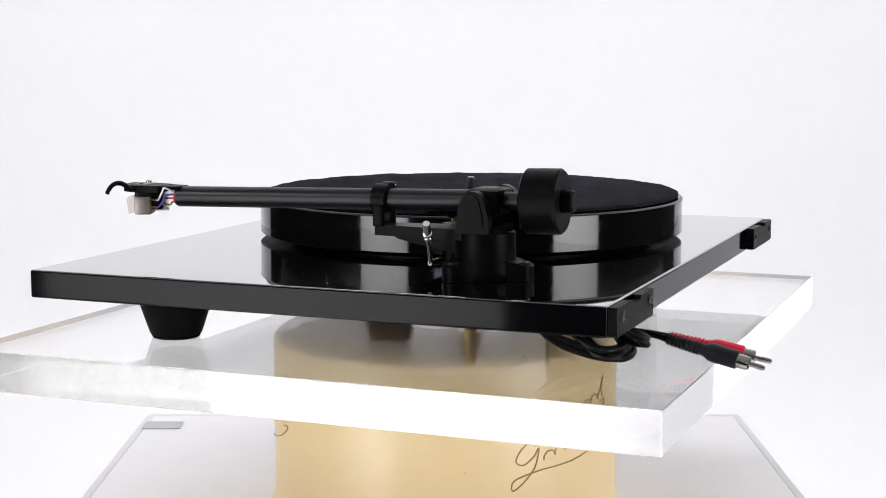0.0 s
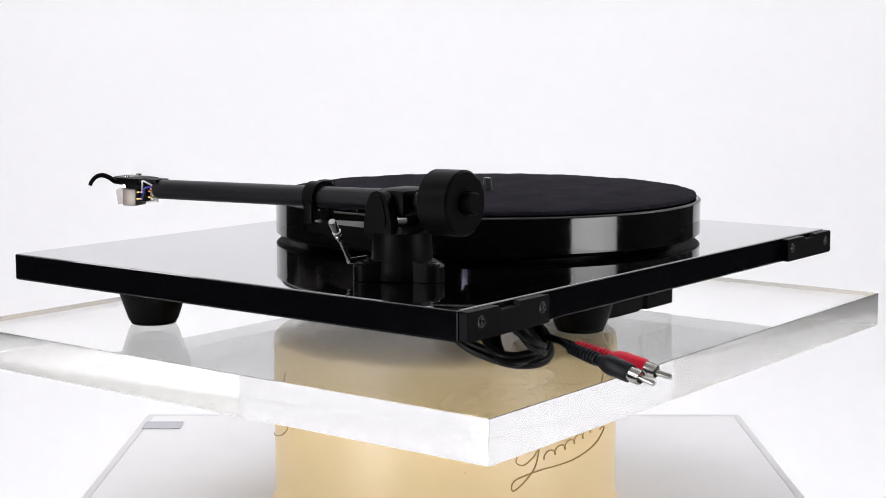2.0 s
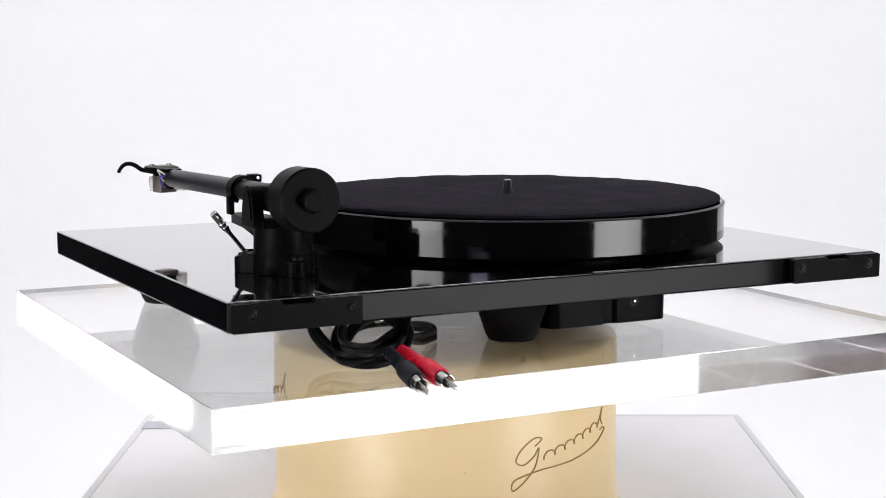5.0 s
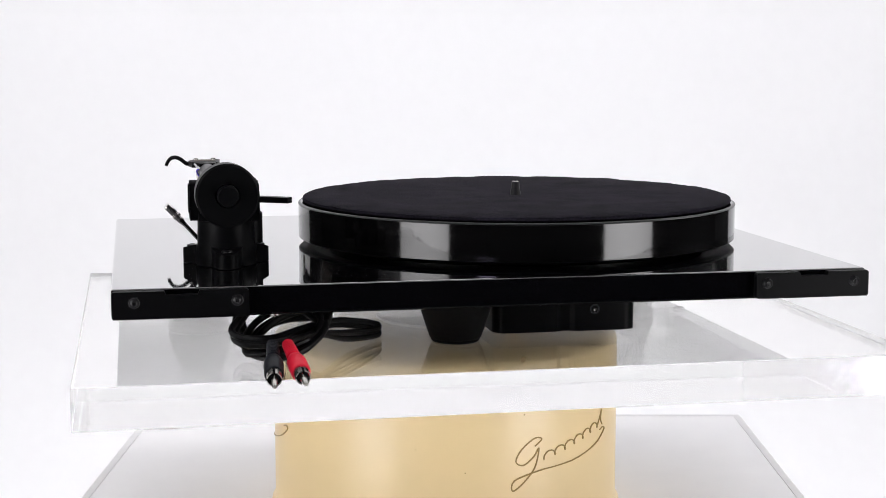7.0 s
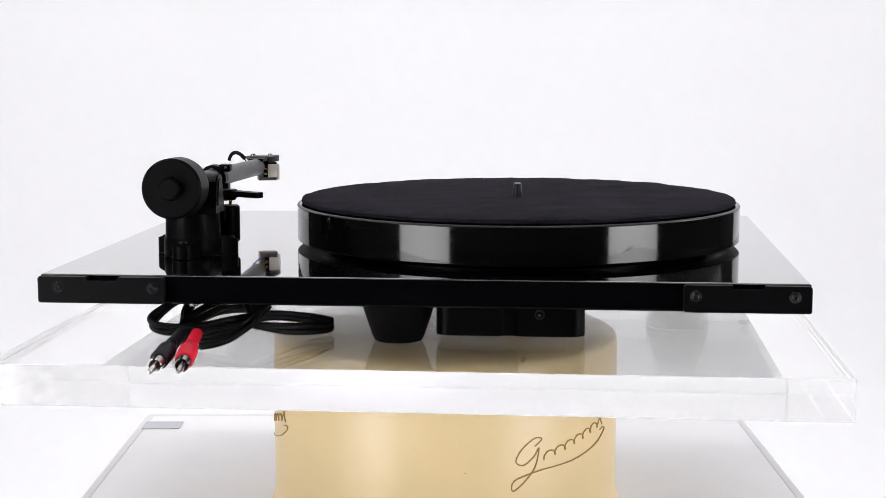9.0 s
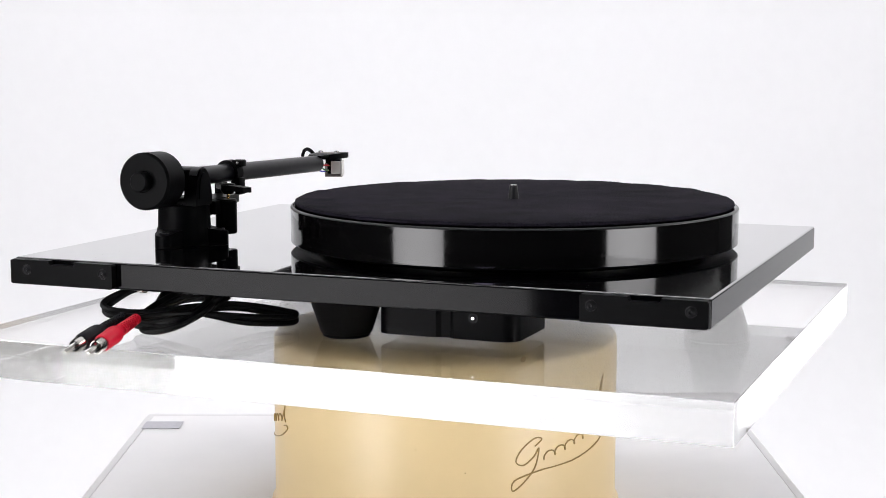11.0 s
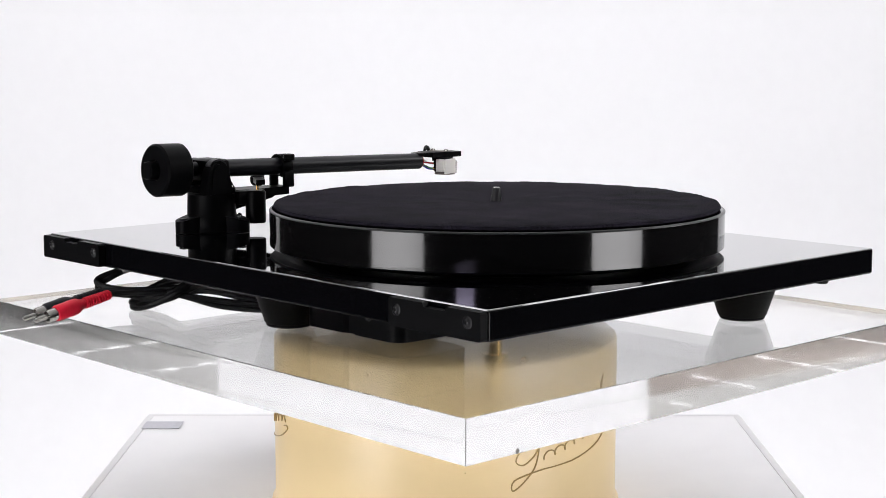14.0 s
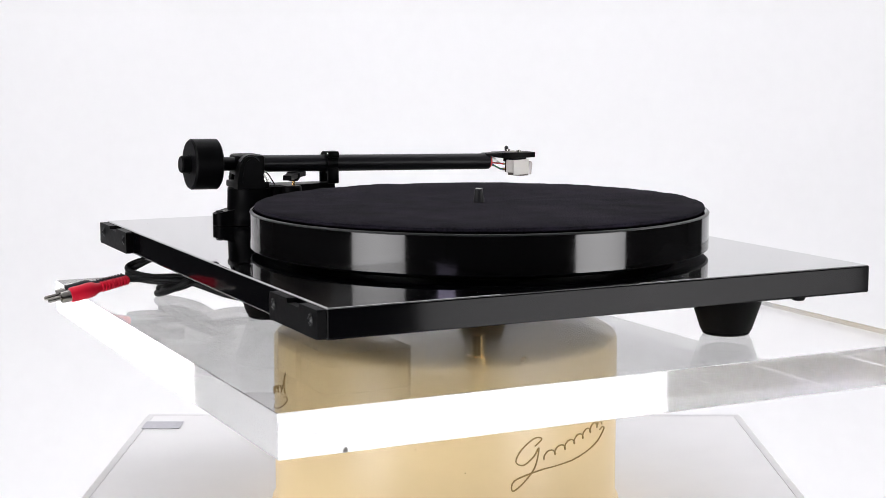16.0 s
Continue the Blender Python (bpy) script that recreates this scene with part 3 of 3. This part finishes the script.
def plug(p, root, tip, body, label):
    """A phono plug: ribbed boot, wider grip, split nickel sleeve and centre pin."""
    n = (Vector(tip) - Vector(root)).length
    s = n / 0.060
    m = along(root, tip)
    prof = [(0, 0), (0.0022, 0)]
    for i in range(9):
        z = 0.001 + i * 0.0023
        r = 0.0026 + i * 0.00006
        prof += [(r, z), (r + 0.0008, z + 0.0003), (r + 0.0008, z + 0.0012), (r, z + 0.0015)]
    prof += [(0.0033, 0.0222), (0.0036, 0.0240), (0.0050, 0.0268), (0.0054, 0.0290), (0.0055, 0.0330), (0.0053, 0.0345), (0.0053, 0.0432), (0.0049, 0.0440), (0, 0.0440)]
    pl = part("phono_plug", lathe([(r, z * s) for r, z in prof], 28, m), body, p, label)
    bm = bmesh.new()
    for k in range(4):
        rows = []
        for i in range(8):
            a = radians(90 * k + 9 + 72 * i / 7)
            rows.append([bm.verts.new(m @ Vector((r * math.cos(a), r * math.sin(a), z * s))) for r, z in ((0.0036, 0.0430), (0.0042, 0.0430), (0.0043, 0.0480), (0.0041, 0.0508), (0.0036, 0.0508))])
        for a, b in zip(rows, rows[1:]):
            for i in range(5):
                bm.faces.new((a[i], a[(i + 1) % 5], b[(i + 1) % 5], b[i]))
        bm.faces.new(rows[0]), bm.faces.new(rows[-1])
    part("collar", bm, M_NICKEL, pl, "split nickel plug sleeve")
    part("insulator", lathe([(0, 0.041 * s), (0.0036, 0.041 * s), (0.0036, 0.0446 * s), (0, 0.0446 * s)], 20, m), M_BLACKPLUG, pl)
    part("pin", lathe([(0, 0.042 * s), (0.0016, 0.042 * s), (0.0016, 0.0588 * s), (0.0010, 0.0602 * s), (0, 0.0604 * s)], 16, m), M_NICKEL, pl, "nickel centre pin")


def cables(p):
    R = 0.0022
    red_root, black_root = (0.1275, 0.1880, 0.0150), (0.1360, 0.1890, 0.0155)
    # coil of twin cable under the rear of the plinth
    def loop(cx, cy, ax, ay, tilt, z, wob, ph):
        pts = []
        for i in range(14):
            a = 2 * math.pi * i / 14 + ph
            x, y = ax * math.cos(a), ay * math.sin(a)
            t = radians(tilt)
            pts.append((cx + x * math.cos(t) - y * math.sin(t), cy + x * math.sin(t) + y * math.cos(t), max(R, z - wob * math.cos(a) - 0.0035 * math.sin(a) + 0.0012 * math.sin(3 * a))))
        return pts
    spec = ((0.1230, 0.1430, 0.0290, 0.0150, 33, 0.0130, 0.0085, 0.0), (0.1215, 0.1450, 0.0270, 0.0120, 30, 0.0150, 0.0090, 0.3),
            (0.1240, 0.1410, 0.0280, 0.0170, 36, 0.0165, 0.0080, 0.5), (0.1250, 0.1460, 0.0240, 0.0140, 26, 0.0120, 0.0075, 0.2))
    for s in spec:
        part("cable_coil", tube(loop(*s), R, 10, 5, True), M_CABLE, p, "coiled black twin cable")
    for dx, dy, dz in ((0.0, 0.0, 0.0), (-0.0035, -0.0032, 0.0022), (-0.0010, -0.0050, 0.0046)):
        sag = [(0.1505, 0.118, 0.0195), (0.1510, 0.130, 0.0110), (0.1470, 0.150, 0.0045), (0.1390, 0.1640, 0.0027), (0.1250, 0.1665, 0.0036), (0.1120, 0.1610, 0.0080), (0.1045, 0.1480, 0.0160), (0.1140, 0.1270, 0.0235), (0.1350, 0.1140, 0.0245)]
        part("cable_coil", tube([(x + dx, y + dy, min(z + dz, 0.0268)) for x, y, z in sag], R, 10, 6, True), M_CABLE, p, "loop of black cable sagging onto the plate")
    for k, (dz, dx) in enumerate(((0.0, 0.0), (-0.0037, -0.0012))):
        part("cable", tube([(0.146 + dx, 0.150, Z0 - 0.001), (0.152 + dx, 0.164, 0.0265 + dz * 0.3), (0.1575 + dx, 0.1760, 0.0225 + dz), (0.1560 + dx, 0.1815, 0.0195 + dz), (0.1480 + dx, 0.1800, 0.0170 + dz), (0.1330, 0.1680, 0.0150 + dz), (0.1150, 0.1500, 0.0165 + dz), (0.0950, 0.1320, 0.0170 + dz * 0.6), (0.0760, 0.1150, 0.0130 + dz * 0.8), (0.0660, 0.1050, 0.0095 + dz * 0.8), (0.0630, 0.1025, 0.0080 + dz), (0.0660, 0.1090, 0.0065 + dz), (0.0860, 0.1290, 0.0090 + dz), (0.1060, 0.1500, 0.0130), (0.1200, 0.1720, 0.0150), (red_root, black_root)[k]], 0.0020, 10, 8), M_CABLE, p, ("black cable to the red plug", "black cable to the black plug")[k])
    part("cable_grommet", lathe([(0.006, 0), (0.006, 0.003), (0.0045, 0.0045), (0, 0.0045)], 24, Matrix.Translation((0.148, 0.148, Z0)) @ Matrix.Rotation(math.pi, 4, "X")), M_SATIN, p)
    plug(p, red_root, (0.1234, 0.2461, 0.0042), M_RED, "red phono plug with ribbed boot")
    plug(p, black_root, (0.1400, 0.2453, 0.0034), M_BLACKPLUG, "black phono plug with ribbed boot")


def record_player():
    p = empty("record_player", "gloss black record player standing on the clear acrylic plate", "record player")
    pl = part("plinth", box(-PX, PX, -0.1793, PY, Z0, Z1, 0.0013, 3), M_GLOSS, p, "gloss black lacquered plinth", smooth=0)
    pl.data.materials.append(M_EDGE)
    for f in pl.data.polygons:
        f.material_index = 0 if f.normal.z > 0.3 else 1
    hinge(p, 0.1480, 0.2233, (0.1546, 0.2110))
    hinge(p, -0.2233, -0.1520, (-0.2138, -0.1586))
    foot(p, 0.1635, -0.1155)
    foot(p, -0.1660, -0.1150)
    foot(p, 0.0180, 0.1215)
    motor_box(p)
    part("bearing_housing", lathe([(0, 0.0100), (0.0040, 0.0100), (0.0046, 0.0108), (0.0046, 0.0245), (0.0085, 0.0250), (0.0085, Z0 - 0.0003), (0, Z0 - 0.0003)], 32, Matrix.Translation((SX, 0, 0))), M_BRASS, p, "brass platter bearing housing")
    m = Matrix.Translation((SX, 0, 0))
    pt = part("platter", lathe([(0, 0.0530), (0.1300, 0.0530), (0.1390, 0.0506), (0.1410, 0.0500), (0.1485, 0.0502), (0.1497, 0.0512), (0.1497, 0.0733), (0.1484, 0.0746), (0.1450, 0.0746), (0, 0.0742)], 192, m), M_PLATTER, p, "thick black resin platter with a bright rim", smooth=25)
    pt.data.materials.append(M_SATIN)
    for f in pt.data.polygons:
        f.material_index = 1 if f.normal.z < -0.3 else 0
    part("rim", lathe([(0.1482, 0.07465), (0.1487, 0.07475), (0.1497, 0.0740), (0.1499, 0.0736), (0.1496, 0.0734)], 192, m), M_RIM, pt, "thin polished rim", smooth=60)
    part("sub_platter", lathe([(0, Z1 + 0.0005), (0.128, Z1 + 0.0012), (0.1285, 0.0528), (0, 0.0528)], 96, m), M_SATIN, p)
    part("spindle", lathe([(0, 0.0740), (0.0037, 0.0740), (0.0036, 0.0800), (0.0030, 0.0822), (0.0028, 0.0862), (0.0025, 0.0866), (0, 0.0866)], 32, m), M_SPINDLE, p, "dark steel spindle")
    # brighter metal disc stands in for the highlight on the flat spindle top
    part("spindle_highlight", lathe([(0, 0.0865), (0.0024, 0.0865), (0.0024, 0.0869), (0.0021, 0.0871), (0, 0.0871)], 24, m), M_NICKEL, p, "nickel disc added for the highlight on the spindle top")
    part("bumper", lathe([(0, Z0 - 0.0022), (0.0034, Z0 - 0.0022), (0.0042, Z0 - 0.0014), (0.0042, Z0 - 0.0002), (0, Z0 - 0.0002)], 24, Matrix.Translation((-0.2170, -0.1300, 0))), M_RUBBER, p, "small black bumper under the plinth")
    part("clip_screw", lathe([(0, Z0 - 0.0022), (0.0022, Z0 - 0.0020), (0.0030, Z0 - 0.0008), (0.0030, Z0 - 0.0002), (0, Z0 - 0.0002)], 20, Matrix.Translation((0.1330, 0.1722, 0))), M_NICKEL, p, "small screw under the plinth")
    tonearm(p)
    cables(p)
    return p


def felt_mat():
    bm = bmesh.new()
    m = Matrix.Translation((SX, 0, 0))
    lathe([(0.0040, 0.0753), (0.1462, 0.0753), (0.1470, 0.0760), (0.1466, 0.0776), (0.1455, 0.0782), (0.100, 0.0779), (0.050, 0.0781), (0.0040, 0.0779), (0.0040, 0.0753)], 160, m, bm)
    for v in bm.verts:
        if v.co.z > 0.0768:
            v.co.z += 0.0006 * noise.noise(v.co * 70)
    return tagged(part("felt_mat", bm, M_FELT), "black felt mat lying on the platter", "turntable mat")


PLATE = plate()
PLAYER = record_player()
MAT = felt_mat()


# ---------------------------------------------------------------- movement
def motions():
    for thing in (PLATE, PLAYER, MAT):
        walk(thing, [(i * 0.5, pose(0, 0, 0, 0, 0, turn(i * 0.5))) for i in range(33)])


motions()
